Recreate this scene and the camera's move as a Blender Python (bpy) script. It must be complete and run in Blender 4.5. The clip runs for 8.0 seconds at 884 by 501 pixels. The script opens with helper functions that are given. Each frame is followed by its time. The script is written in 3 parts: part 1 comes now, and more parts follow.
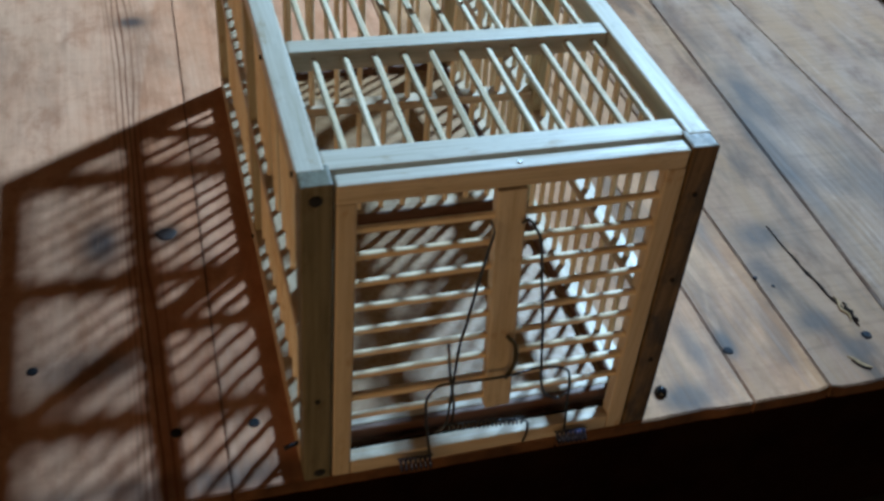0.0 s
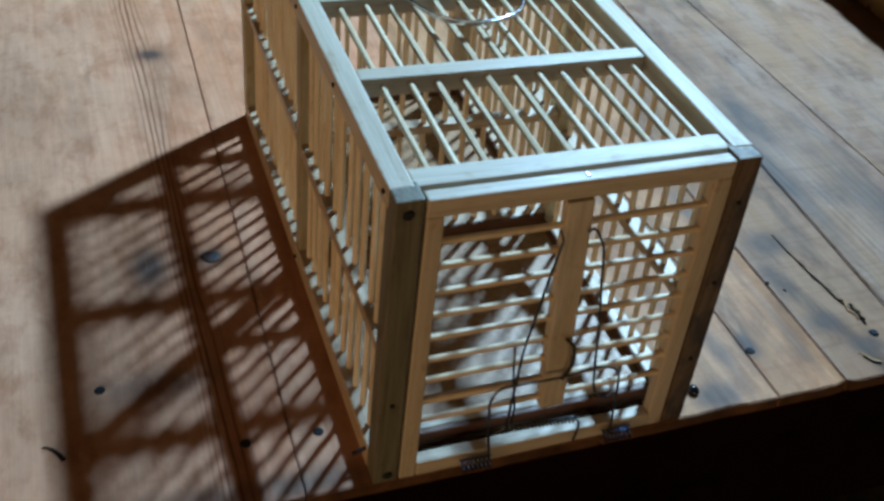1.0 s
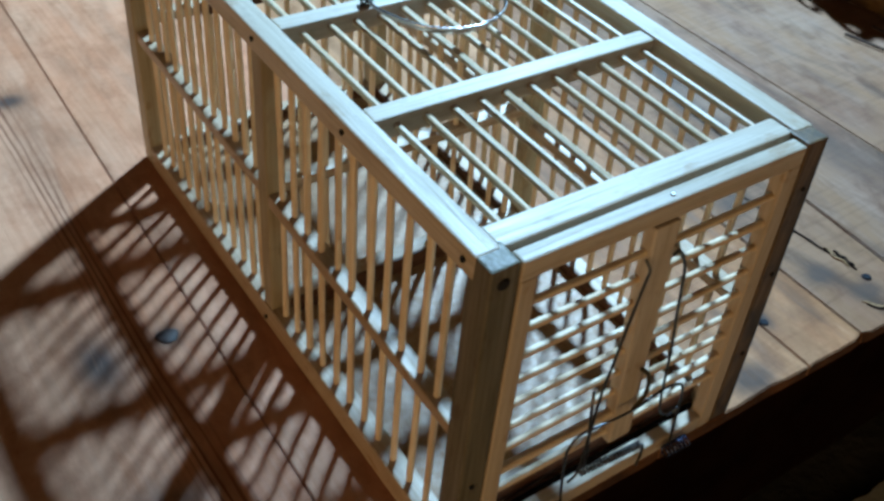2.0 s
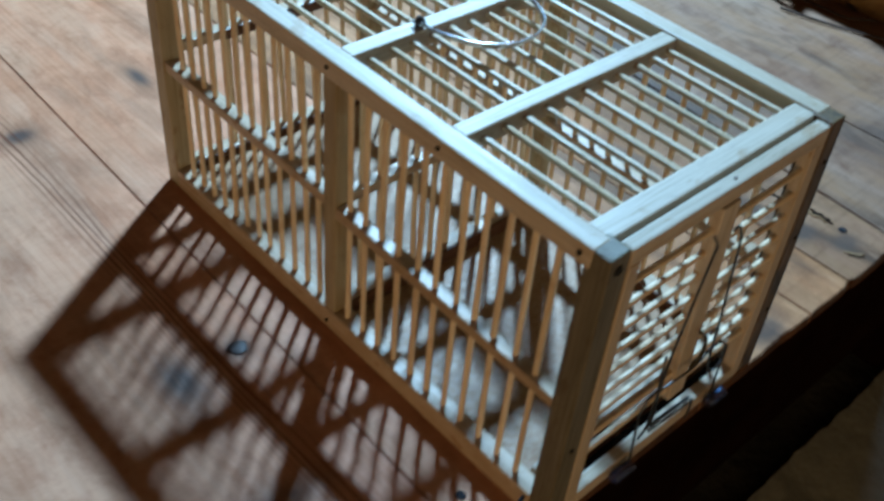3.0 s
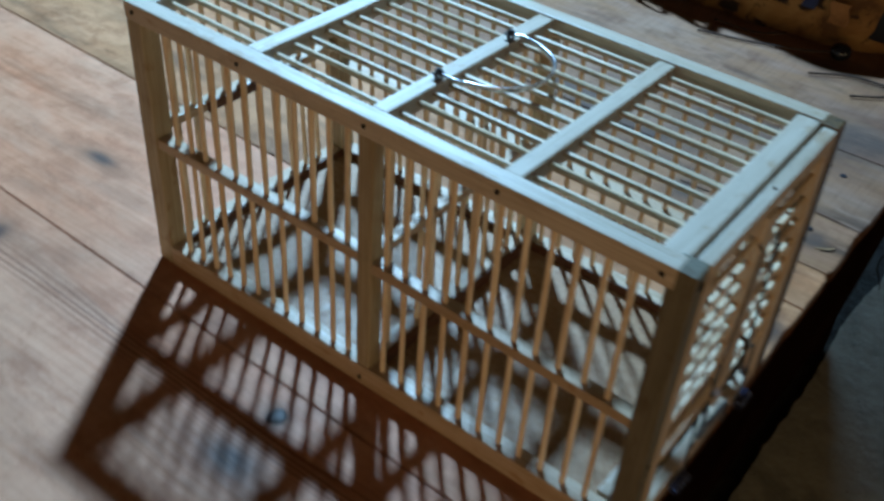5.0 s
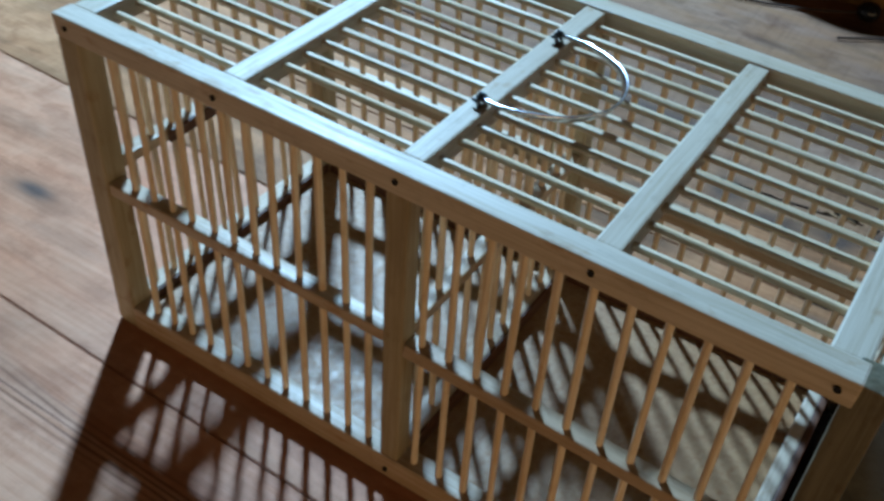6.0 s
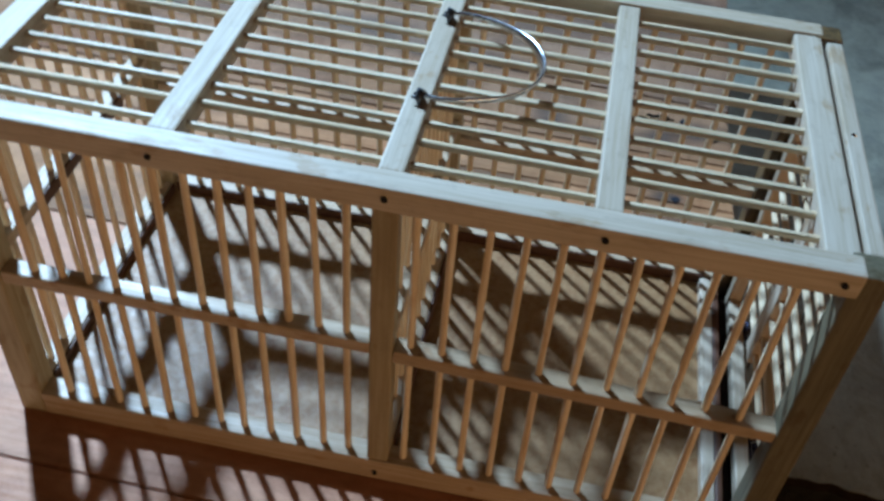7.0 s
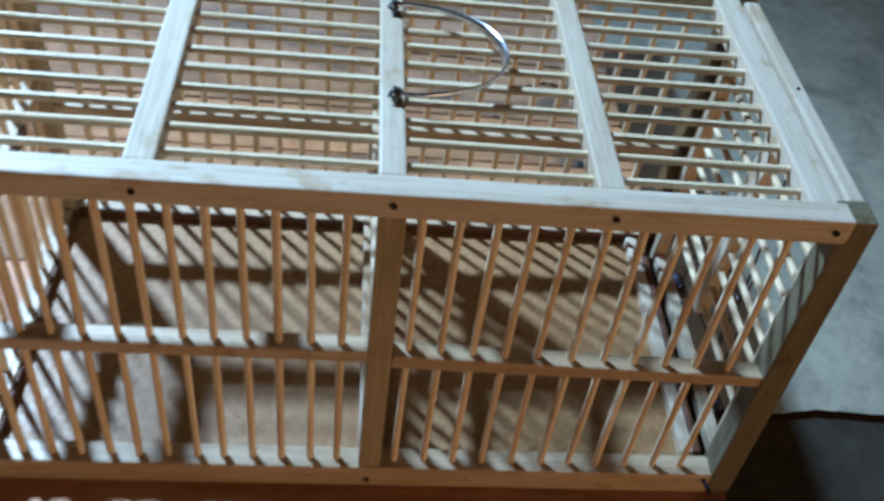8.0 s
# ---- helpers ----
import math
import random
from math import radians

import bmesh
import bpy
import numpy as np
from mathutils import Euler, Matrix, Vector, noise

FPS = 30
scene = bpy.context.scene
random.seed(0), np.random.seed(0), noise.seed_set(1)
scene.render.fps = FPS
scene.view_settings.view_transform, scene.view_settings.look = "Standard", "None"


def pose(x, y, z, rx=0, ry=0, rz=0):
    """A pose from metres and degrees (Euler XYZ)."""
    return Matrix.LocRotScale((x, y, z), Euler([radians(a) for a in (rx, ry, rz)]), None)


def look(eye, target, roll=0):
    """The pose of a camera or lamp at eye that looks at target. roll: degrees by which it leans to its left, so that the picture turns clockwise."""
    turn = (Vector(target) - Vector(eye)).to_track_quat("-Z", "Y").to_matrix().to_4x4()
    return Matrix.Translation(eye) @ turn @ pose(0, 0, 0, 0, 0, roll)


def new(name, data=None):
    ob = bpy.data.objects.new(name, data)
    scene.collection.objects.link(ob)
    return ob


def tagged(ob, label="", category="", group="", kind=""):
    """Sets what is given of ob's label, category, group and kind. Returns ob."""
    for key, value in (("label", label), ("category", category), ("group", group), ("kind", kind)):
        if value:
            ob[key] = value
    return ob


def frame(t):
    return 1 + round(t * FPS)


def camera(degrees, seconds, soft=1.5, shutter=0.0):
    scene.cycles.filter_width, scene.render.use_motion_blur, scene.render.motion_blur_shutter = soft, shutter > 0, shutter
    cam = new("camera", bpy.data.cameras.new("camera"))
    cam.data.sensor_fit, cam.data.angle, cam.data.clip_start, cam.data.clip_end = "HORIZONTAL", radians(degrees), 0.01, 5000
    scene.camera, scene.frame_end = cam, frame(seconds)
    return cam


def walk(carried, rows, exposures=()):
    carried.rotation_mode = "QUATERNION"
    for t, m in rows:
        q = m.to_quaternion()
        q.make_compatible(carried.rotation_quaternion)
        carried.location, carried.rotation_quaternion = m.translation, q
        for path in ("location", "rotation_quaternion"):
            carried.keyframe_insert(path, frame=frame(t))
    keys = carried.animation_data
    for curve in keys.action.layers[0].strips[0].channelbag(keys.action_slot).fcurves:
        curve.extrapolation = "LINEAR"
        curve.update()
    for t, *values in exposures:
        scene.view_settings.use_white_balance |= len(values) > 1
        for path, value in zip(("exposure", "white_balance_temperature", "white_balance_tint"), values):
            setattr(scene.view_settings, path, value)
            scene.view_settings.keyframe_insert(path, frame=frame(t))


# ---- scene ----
cam = camera(49.0, 8.0, soft=2.8, shutter=0.6)
PATH = [
    (0, (-0.053, -0.33, 1.226), (0.466, 1.083, -0.092), 6.5),
    (0.5, (-0.103, -0.363, 1.235), (0.486, 1.062, -0.038), 7.3),
    (1, (-0.124, -0.343, 1.238), (0.497, 1.075, -0.029), 7.2),
    (1.5, (-0.145, -0.28, 1.221), (0.592, 1.068, -0.059), 6.8),
    (1.7, (-0.167, -0.24, 1.217), (0.669, 1.031, -0.081), 6.3),
    (2.8, (-0.254, -0.186, 1.237), (0.786, 0.918, -0.066), 6.1),
    (3, (-0.291, -0.175, 1.252), (0.789, 0.873, -0.066), 5.8),
    (3.5, (-0.362, -0.168, 1.253), (0.794, 0.815, -0.049), 6.0),
    (4, (-0.407, -0.168, 1.273), (0.817, 0.803, 0.024), 5.2),
    (4.5, (-0.409, -0.157, 1.272), (0.86, 0.752, 0.023), 6.4),
    (5, (-0.366, -0.108, 1.253), (0.922, 0.802, 0.022), 4.4),
    (5.2, (-0.34, -0.061, 1.241), (0.946, 0.814, -0.016), 4.0),
    (6.3, (-0.273, 0.045, 1.214), (1.051, 0.694, -0.137), 4.3),
    (6.5, (-0.278, 0.073, 1.218), (1.088, 0.557, -0.161), 4.7),
    (6.9, (-0.304, 0.142, 1.229), (1.13, 0.336, -0.152), 6.0),
    (7, (-0.309, 0.145, 1.232), (1.134, 0.334, -0.14), 5.0),
    (7.2, (-0.317, 0.172, 1.238), (1.131, 0.228, -0.141), 5.6),
    (7.5, (-0.327, 0.197, 1.24), (1.109, 0.173, -0.152), 6.3),
    (8, (-0.302, 0.233, 1.229), (1.129, 0.026, -0.153), 8.3),
]
EXPOSURES = [(0.0, -0.05, 4860, 4), (1.0, 0.0, 4820, 1), (1.7, 0.16, 4810, 1), (3.5, -0.05, 4620, 0), (4.0, -0.14, 4590, 0), (4.5, -0.16, 4580, 0), (5.0, -0.2, 4570, 0), (6.5, -0.24, 4860, 6), (7.0, -0.03, 4980, 9), (8.0, 0.24, 4930, 9)]
walk(cam, [(t, look(eye, target, roll)) for t, eye, target, roll in PATH], EXPOSURES)

# ---- light: a white bulb over the table; added: two warm fill lamps and a cool one in low wall holes ----
BULB = Vector((0.979, 1.036, 0.75 + 1.4))
world = bpy.data.worlds.new("sky")
scene.world = world
world.use_nodes = True
wn = world.node_tree.nodes
sky = wn.new("ShaderNodeTexSky")
sky.sky_type = "NISHITA"
sky.sun_disc = False
sky.sun_elevation = radians(6)
sky.sun_rotation = radians(225)
wn["Background"].inputs["Strength"].default_value = 0.03
world.node_tree.links.new(sky.outputs[0], wn["Background"].inputs["Color"])


def lamp(name, kind, energy, colour, place, **more):
    data = bpy.data.lights.new(name, kind)
    data.energy, data.color = energy, colour
    for key, value in more.items():
        if key == "radius":
            data.shadow_soft_size = value
        elif key == "cone":
            data.spot_size, data.spot_blend = radians(value), 1.0
        elif key == "size":
            data.shape, data.size, data.size_y = "RECTANGLE", *value
    ob = new(name, data)
    ob.matrix_world = place
    return ob


lamp("bulb_light", "SPOT", 238, (0.725, 0.915, 1.02), look(BULB, (0.4, 0.65, 0.75)), radius=0.046, cone=109)
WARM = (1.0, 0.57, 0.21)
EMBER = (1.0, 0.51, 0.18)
COOL = (0.72, 0.9, 1.0)
# warm fill lamps, added to lift the front and left faces; their source is unseen
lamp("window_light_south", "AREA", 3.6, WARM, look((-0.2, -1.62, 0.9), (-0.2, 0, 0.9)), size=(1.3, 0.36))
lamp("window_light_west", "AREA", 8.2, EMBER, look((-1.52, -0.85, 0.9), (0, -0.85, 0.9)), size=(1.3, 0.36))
# cool fill lamp below table height, added to brighten only the floor
lamp("door_gap_light_east", "AREA", 24.0, COOL, look((2.12, 0.85, 0.48), (0, 0.85, 0.48)), size=(0.7, 0.3))


# ---- materials ----
class Mat:
    """A node material with short calls to chain its nodes."""

    def __init__(self, name, rough=0.6, metal=0.0, spec=0.4):
        self.m = bpy.data.materials.new(name)
        self.m.use_nodes = True
        self.t = self.m.node_tree
        self.b = self.t.nodes["Principled BSDF"]
        self.b.inputs["Roughness"].default_value = rough
        self.b.inputs["Metallic"].default_value = metal
        self.b.inputs["Specular IOR Level"].default_value = spec
        self.coord = self.t.nodes.new("ShaderNodeTexCoord").outputs["Object"]

    def put(self, socket, value):
        if isinstance(value, bpy.types.NodeSocket):
            self.t.links.new(value, socket)
        else:
            socket.default_value = value

    def node(self, kind, **inputs):
        n = self.t.nodes.new(kind)
        for key, value in inputs.items():
            self.put(n.inputs[key.replace("_", " ")], value)
        return n

    def shifted(self, scale, amount=5.0):
        """Object coordinates, scaled by axis and moved by a random step for each object."""
        info = self.t.nodes.new("ShaderNodeObjectInfo").outputs["Random"]
        step = self.node("ShaderNodeVectorMath")
        step.operation = "SCALE"
        step.inputs[0].default_value = (amount, amount * 1.7, amount * 2.3)
        self.put(step.inputs["Scale"], info)
        add = self.node("ShaderNodeVectorMath")
        add.operation = "ADD"
        self.put(add.inputs[0], self.coord)
        self.put(add.inputs[1], step.outputs[0])
        mul = self.node("ShaderNodeVectorMath")
        mul.operation = "MULTIPLY"
        self.put(mul.inputs[0], add.outputs[0])
        mul.inputs[1].default_value = scale
        return mul.outputs[0]

    def noise(self, vector, scale, detail=4.0, rough=0.55, warp=0.0):
        n = self.node("ShaderNodeTexNoise", Vector=vector, Scale=scale, Detail=detail, Roughness=rough, Distortion=warp)
        return n.outputs["Fac"]

    def ramp(self, fac, *stops):
        n = self.t.nodes.new("ShaderNodeValToRGB")
        self.put(n.inputs[0], fac)
        e = n.color_ramp.elements
        while len(e) < len(stops):
            e.new(0.5)
        for el, (p, c) in zip(e, stops):
            el.position = p
            el.color = (*c, 1) if len(c) == 3 else c
        return n.outputs[0]

    def grey(self, fac, lo, hi, a=0.0, b=1.0):
        n = self.t.nodes.new("ShaderNodeMapRange")
        self.put(n.inputs["Value"], fac)
        for key, v in (("From Min", lo), ("From Max", hi), ("To Min", a), ("To Max", b)):
            n.inputs[key].default_value = v
        return n.outputs[0]

    def mix(self, fac, a, b, kind="MIX"):
        n = self.t.nodes.new("ShaderNodeMix")
        n.data_type = "RGBA"
        n.blend_type = kind
        self.put(n.inputs[0], fac)
        for socket, v in ((n.inputs[6], a), (n.inputs[7], b)):
            self.put(socket, (*v, 1) if isinstance(v, tuple) and len(v) == 3 else v)
        return n.outputs[2]

    def done(self, colour, bump=None, strength=0.3, distance=0.001, rough=None):
        self.put(self.b.inputs["Base Color"], (*colour, 1) if isinstance(colour, tuple) else colour)
        if bump is not None:
            n = self.node("ShaderNodeBump", Height=bump, Strength=strength, Distance=distance)
            self.t.links.new(n.outputs[0], self.b.inputs["Normal"])
        if rough is not None:
            self.put(self.b.inputs["Roughness"], rough)
        return self.m


def stick_wood(name, dark, pale, scale=1.0, rough=0.55, vary=0.35, dirt=1.0, patches=0.0):
    """Planed softwood; the grain runs along the local z axis."""
    w = Mat(name, rough)
    grain = w.noise(w.shifted((420 * scale, 420 * scale, 16 * scale)), 1.0, 5, 0.6, 0.4)
    tone = w.noise(w.shifted((30, 30, 9)), 1.0, 3)
    colour = w.ramp(grain, (0.3, dark), (0.62, pale))
    info = w.t.nodes.new("ShaderNodeObjectInfo").outputs["Random"]
    colour = w.mix(w.grey(info, 0.3, 1, 0.0, vary), colour, (dark[0] * 0.82, dark[1] * 0.74, dark[2] * 0.6))
    colour = w.mix(w.grey(tone, 0.52, 0.72, 0.0, 0.45 * dirt), colour, (dark[0] * 0.8, dark[1] * 0.72, dark[2] * 0.62))
    amber = w.noise(w.shifted((75, 75, 45), 11.0), 1.0, 3, 0.6)
    colour = w.mix(w.grey(amber, 0.6, 0.7, 0.0, 0.55 * dirt), colour, (dark[0] * 0.75, dark[1] * 0.55, dark[2] * 0.32))
    soil = w.noise(w.shifted((160, 160, 70), 23.0), 1.0, 5, 0.7)
    colour = w.mix(w.grey(soil, 0.54, 0.74, 0.0, 0.35 * dirt), colour, (dark[0] * 0.5, dark[1] * 0.46, dark[2] * 0.42))
    if patches:
        burnt = w.noise(w.shifted((70, 70, 38), 31.0), 1.0, 4, 0.6, 0.5)
        colour = w.mix(w.grey(burnt, 0.44, 0.64, 0.0, patches), colour, (0.014, 0.01, 0.008))
    return w.done(colour, grain, 0.3, 0.0007, w.grey(grain, 0.3, 0.7, rough + 0.1, rough - 0.08))


def board_wood(name, pale, mid, dark, wear, wear_amount, blots, gloss, stains, rings=1.0):
    """Old table boards: grain along y that bends round the knots, stains, worn patches."""
    pale, mid, dark, wear = [(c[0] * 1.1, c[1] * 0.95, c[2] * 0.93) for c in (pale, mid, dark, wear)]
    w = Mat(name, 0.5, spec=gloss)
    sep = w.node("ShaderNodeSeparateXYZ", Vector=w.coord)

    def calc(op, a, b=0.0, c=0.0):
        n = w.t.nodes.new("ShaderNodeMath")
        n.operation = op
        for socket, v in zip(n.inputs, (a, b, c)):
            w.put(socket, v)
        return n.outputs[0]

    bend, core, halo = 0.0, 0.0, 0.0
    for kx, ky, rx, ry in KNOTS:
        dx = calc("MULTIPLY", calc("SUBTRACT", sep.outputs[0], kx), 1 / rx)
        dy = calc("MULTIPLY", calc("SUBTRACT", sep.outputs[1], ky), 1 / ry)
        d2 = calc("ADD", calc("MULTIPLY", dx, dx), calc("MULTIPLY", dy, dy))
        fall = calc("POWER", 2.718, calc("MULTIPLY", d2, -0.22))
        bend = calc("ADD", bend, calc("MULTIPLY", fall, rx * 0.45))
        core = calc("ADD", core, calc("POWER", 2.718, calc("MULTIPLY", d2, -1.5)))
        halo = calc("ADD", halo, calc("POWER", 2.718, calc("MULTIPLY", d2, -0.4)))
    slow = w.noise(w.shifted((7, 1.1, 7), 3.0), 1.0, 3, 0.5)
    x = calc("ADD", calc("ADD", sep.outputs[0], bend), calc("MULTIPLY", slow, 0.09))
    fade = w.noise(w.shifted((22, 2.2, 22), 3.0), 1.0, 4, 0.6)
    ring = calc("MULTIPLY_ADD", calc("SINE", calc("MULTIPLY", x, 820.0)), 0.5, 0.5)
    ring2 = calc("MULTIPLY_ADD", calc("SINE", calc("MULTIPLY", x, 293.0)), 0.5, 0.5)
    fine = w.noise(w.shifted((330, 9, 330), 3.0), 1.0, 5, 0.6)
    worn = w.noise(w.shifted((6, 2.2, 6), 3.0), 1.0, 5, 0.62)
    blot = w.noise(w.shifted((17, 8, 17), 3.0), 1.0, 6, 0.68)
    colour = w.mix(calc("MULTIPLY", ring2, w.grey(fade, 0.4, 0.7, 0.03, 0.45 * rings)), pale, mid)
    colour = w.mix(calc("MULTIPLY", calc("POWER", ring, 3.0), w.grey(fade, 0.54, 0.76, 0.0, 0.3 * rings)), colour, dark)
    colour = w.mix(w.grey(fine, 0.48, 0.78, 0.0, 0.2), colour, dark)
    broad = w.noise(w.shifted((9, 3.5, 9), 7.0), 1.0, 4, 0.6)
    colour = w.mix(w.grey(broad, 0.4, 0.62, 0.0, 0.75), colour, mid)
    colour = w.mix(w.grey(worn, 0.42, 0.66, 0.0, wear_amount), colour, wear)
    # the red heart of the edge board ends in a line, past which the wood is pale
    rim = calc("ADD", calc("SUBTRACT", sep.outputs[0], w.grey(sep.outputs[1], 0.36, 0.6, 0.0, 0.032)), calc("MULTIPLY", calc("SUBTRACT", slow, 0.5), 0.012))
    colour = w.mix(calc("MULTIPLY", w.grey(rim, -SPLIT_LINE - 0.002, -SPLIT_LINE + 0.001, 0.0, 1.0), w.grey(rim, -SPLIT_LINE, -SPLIT_LINE + 0.024, 0.35, 0.0)), colour, tuple(c * 0.75 for c in mid))
    colour = w.mix(calc("MULTIPLY", w.grey(rim, -SPLIT_LINE + 0.001, -SPLIT_LINE - 0.002), w.grey(broad, 0.3, 0.65, 0.5, 0.2)), colour, tuple(c * 1.03 for c in wear))
    cloud = w.noise(w.shifted((44, 26, 44), 5.0), 1.0, 6, 0.7, 0.3)
    colour = w.mix(w.grey(cloud, 0.48, 0.64, 0.0, 0.55), colour, tuple(c * 0.68 for c in mid))
    colour = w.mix(w.grey(cloud, 0.46, 0.3, 0.0, 0.35), colour, tuple(min(1, c * 1.12) for c in wear))
    colour = w.mix(w.grey(blot, 0.54, 0.72, 0.0, blots), colour, tuple(c * 0.35 for c in mid))
    colour = w.mix(calc("MULTIPLY", w.grey(halo, 0.05, 0.9, 0.0, 0.75), w.grey(blot, 0.3, 0.6, 0.6, 1.0)), colour, (0.17, 0.085, 0.045))
    colour = w.mix(w.grey(core, 0.1, 0.9, 0.0, 0.9), colour, (0.06, 0.046, 0.042))
    # brown and dark stains of hand size, pale scuffs
    hand = w.noise(w.shifted((30, 7, 30), 9.0), 1.0, 5, 0.6, 0.5)
    colour = w.mix(w.grey(hand, 0.42, 0.66, 0.0, stains), colour, (0.26, 0.145, 0.07))
    hand2 = w.noise(w.shifted((24, 7, 24), 13.0), 1.0, 5, 0.6, 0.5)
    colour = w.mix(w.grey(hand2, 0.5, 0.7, 0.0, stains), colour, (0.07, 0.046, 0.032))
    scuff = w.noise(w.shifted((95, 17, 95), 17.0), 1.0, 5, 0.7)
    colour = w.mix(w.grey(scuff, 0.6, 0.78, 0.0, stains * 0.5), colour, tuple(min(1, c * 1.4) for c in wear))
    # faint saw marks across the grain, pale rubbed streaks along it
    saw = w.noise(w.shifted((14, 300, 14), 19.0), 1.0, 3, 0.6, 0.3)
    colour = w.mix(w.grey(saw, 0.5, 0.72, 0.0, 0.4 * stains), colour, tuple(c * 0.5 for c in mid))
    streak = w.noise(w.shifted((70, 11, 70), 29.0), 1.0, 5, 0.65, 0.6)
    colour = w.mix(w.grey(streak, 0.58, 0.7, 0.0, 0.6 * stains), colour, tuple(min(1, c * 1.25) for c in wear))
    # grime rubbed into the boards here and there, and a dark band along the front
    grime = 0.0
    for gx, gy, rx, ry in GRIME:
        dx = calc("MULTIPLY", calc("SUBTRACT", sep.outputs[0], gx), 1 / rx)
        dy = calc("MULTIPLY", calc("SUBTRACT", sep.outputs[1], gy), 1 / ry)
        grime = calc("ADD", grime, calc("POWER", 2.718, calc("MULTIPLY", calc("ADD", calc("MULTIPLY", dx, dx), calc("MULTIPLY", dy, dy)), -1.0)))
    rub = calc("MULTIPLY", w.grey(grime, 0.05, 0.8, 0.0, 0.9), w.grey(blot, 0.35, 0.6, 0.5, 1.0))
    colour = w.mix(rub, colour, (0.085, 0.062, 0.05))
    # a band of dark growth lines, and the paler wood beside it
    plainx = calc("ADD", sep.outputs[0], calc("MULTIPLY", slow, 0.05))
    lane = calc("POWER", 2.718, calc("MULTIPLY", calc("POWER", calc("MULTIPLY", calc("ADD", plainx, -0.025 + STREAK), 85.0), 2.0), -1.0))
    lines = calc("POWER", calc("MULTIPLY_ADD", calc("SINE", calc("MULTIPLY", calc("ADD", plainx, calc("MULTIPLY", fade, 0.02)), 1350.0)), 0.5, 0.5), 4.0)
    colour = w.mix(calc("MULTIPLY", calc("MULTIPLY", lane, lines), w.grey(fade, 0.25, 0.6, 0.45, 0.95)), colour, tuple(c * 0.6 for c in dark))
    height = calc("ADD", fine, calc("MULTIPLY", ring, -0.25))
    return w.done(colour, height, 0.4, 0.0009, w.grey(worn, 0.35, 0.7, 0.46, 0.56))


def plain(name, colour, rough=0.5, metal=0.0, spread=0.12, scale=60.0, bump=0.1, spec=0.4):
    w = Mat(name, rough, metal, spec)
    n = w.noise(w.shifted((1, 1, 1)), scale, 5, 0.6)
    lo = tuple(c * (1 - spread) for c in colour)
    hi = tuple(min(1, c * (1 + spread)) for c in colour)
    return w.done(w.ramp(n, (0.3, lo), (0.7, hi)), n, bump, 0.001, w.grey(n, 0.3, 0.7, rough * 0.85, min(1, rough * 1.15)))


def concrete():
    w = Mat("floor_concrete", 0.85)
    a = w.noise(w.coord, 3.0, 6, 0.6)
    b = w.noise(w.coord, 38.0, 6, 0.65)
    colour = w.ramp(a, (0.3, (0.235, 0.232, 0.178)), (0.7, (0.385, 0.378, 0.29)))
    colour = w.mix(w.grey(b, 0.45, 0.75, 0, 0.5), colour, (0.16, 0.162, 0.152))
    damp = w.noise(w.coord, 9.0, 5, 0.7, 0.8)
    colour = w.mix(w.grey(damp, 0.48, 0.66, 0.0, 0.6), colour, (0.125, 0.123, 0.096))
    pit = w.noise(w.coord, 120.0, 3, 0.6)
    colour = w.mix(w.grey(pit, 0.62, 0.72, 0.0, 0.6), colour, (0.07, 0.07, 0.068))
    return w.done(colour, b, 0.6, 0.004)


def earth():
    w = Mat("dark_earth", 0.95, spec=0.15)
    a = w.noise(w.coord, 9.0, 7, 0.65)
    return w.done(w.ramp(a, (0.3, (0.018, 0.016, 0.012)), (0.7, (0.05, 0.045, 0.035))), a, 0.8, 0.02)


def bag_cloth():
    """Ochre cloth with brown and dark blotches."""
    w = Mat("blotched_ochre_cloth", 0.85, spec=0.2)
    a = w.noise(w.coord, 17.0, 3, 0.55, 0.6)
    b = w.noise(w.coord, 31.0, 3, 0.5, 0.4)
    c = w.noise(w.coord, 420.0, 2)
    colour = w.ramp(a, (0.38, (0.3, 0.17, 0.047)), (0.5, (0.23, 0.12, 0.03)), (0.6, (0.1, 0.05, 0.016)))
    colour = w.mix(w.grey(b, 0.58, 0.64), colour, (0.025, 0.016, 0.01))
    return w.done(colour, c, 0.5, 0.0006)


PINE = stick_wood("pale_pine", (0.455, 0.37, 0.252), (0.6, 0.515, 0.398), 1.0, 0.46)
BAMBOO = stick_wood("split_cane", (0.64, 0.475, 0.26), (0.82, 0.69, 0.485), 1.6, 0.5, 0.3, 0.6)
POSTWOOD = stick_wood("olive_pine", (0.3, 0.24, 0.13), (0.43, 0.36, 0.22), 1.0, 0.48)
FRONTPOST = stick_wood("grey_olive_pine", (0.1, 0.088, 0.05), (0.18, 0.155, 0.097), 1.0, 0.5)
RAILWOOD = stick_wood("brown_rail_wood", (0.38, 0.27, 0.155), (0.52, 0.41, 0.28), 1.0, 0.4)
# dark wood, deepened by the shade of the rail faces it covers
LINER = stick_wood("dark_shaded_liner_wood", (0.07, 0.03, 0.014), (0.12, 0.054, 0.027), 1.0, 0.5)
PLY = stick_wood("floor_panel_wood", (0.26, 0.135, 0.048), (0.38, 0.24, 0.115), 0.5, 0.46)
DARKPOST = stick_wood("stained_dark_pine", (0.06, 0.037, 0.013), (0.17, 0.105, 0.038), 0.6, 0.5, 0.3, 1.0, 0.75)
STREAK, SPLIT_LINE = 0.088, 0.079  # where the growth lines and the heart of the edge board run
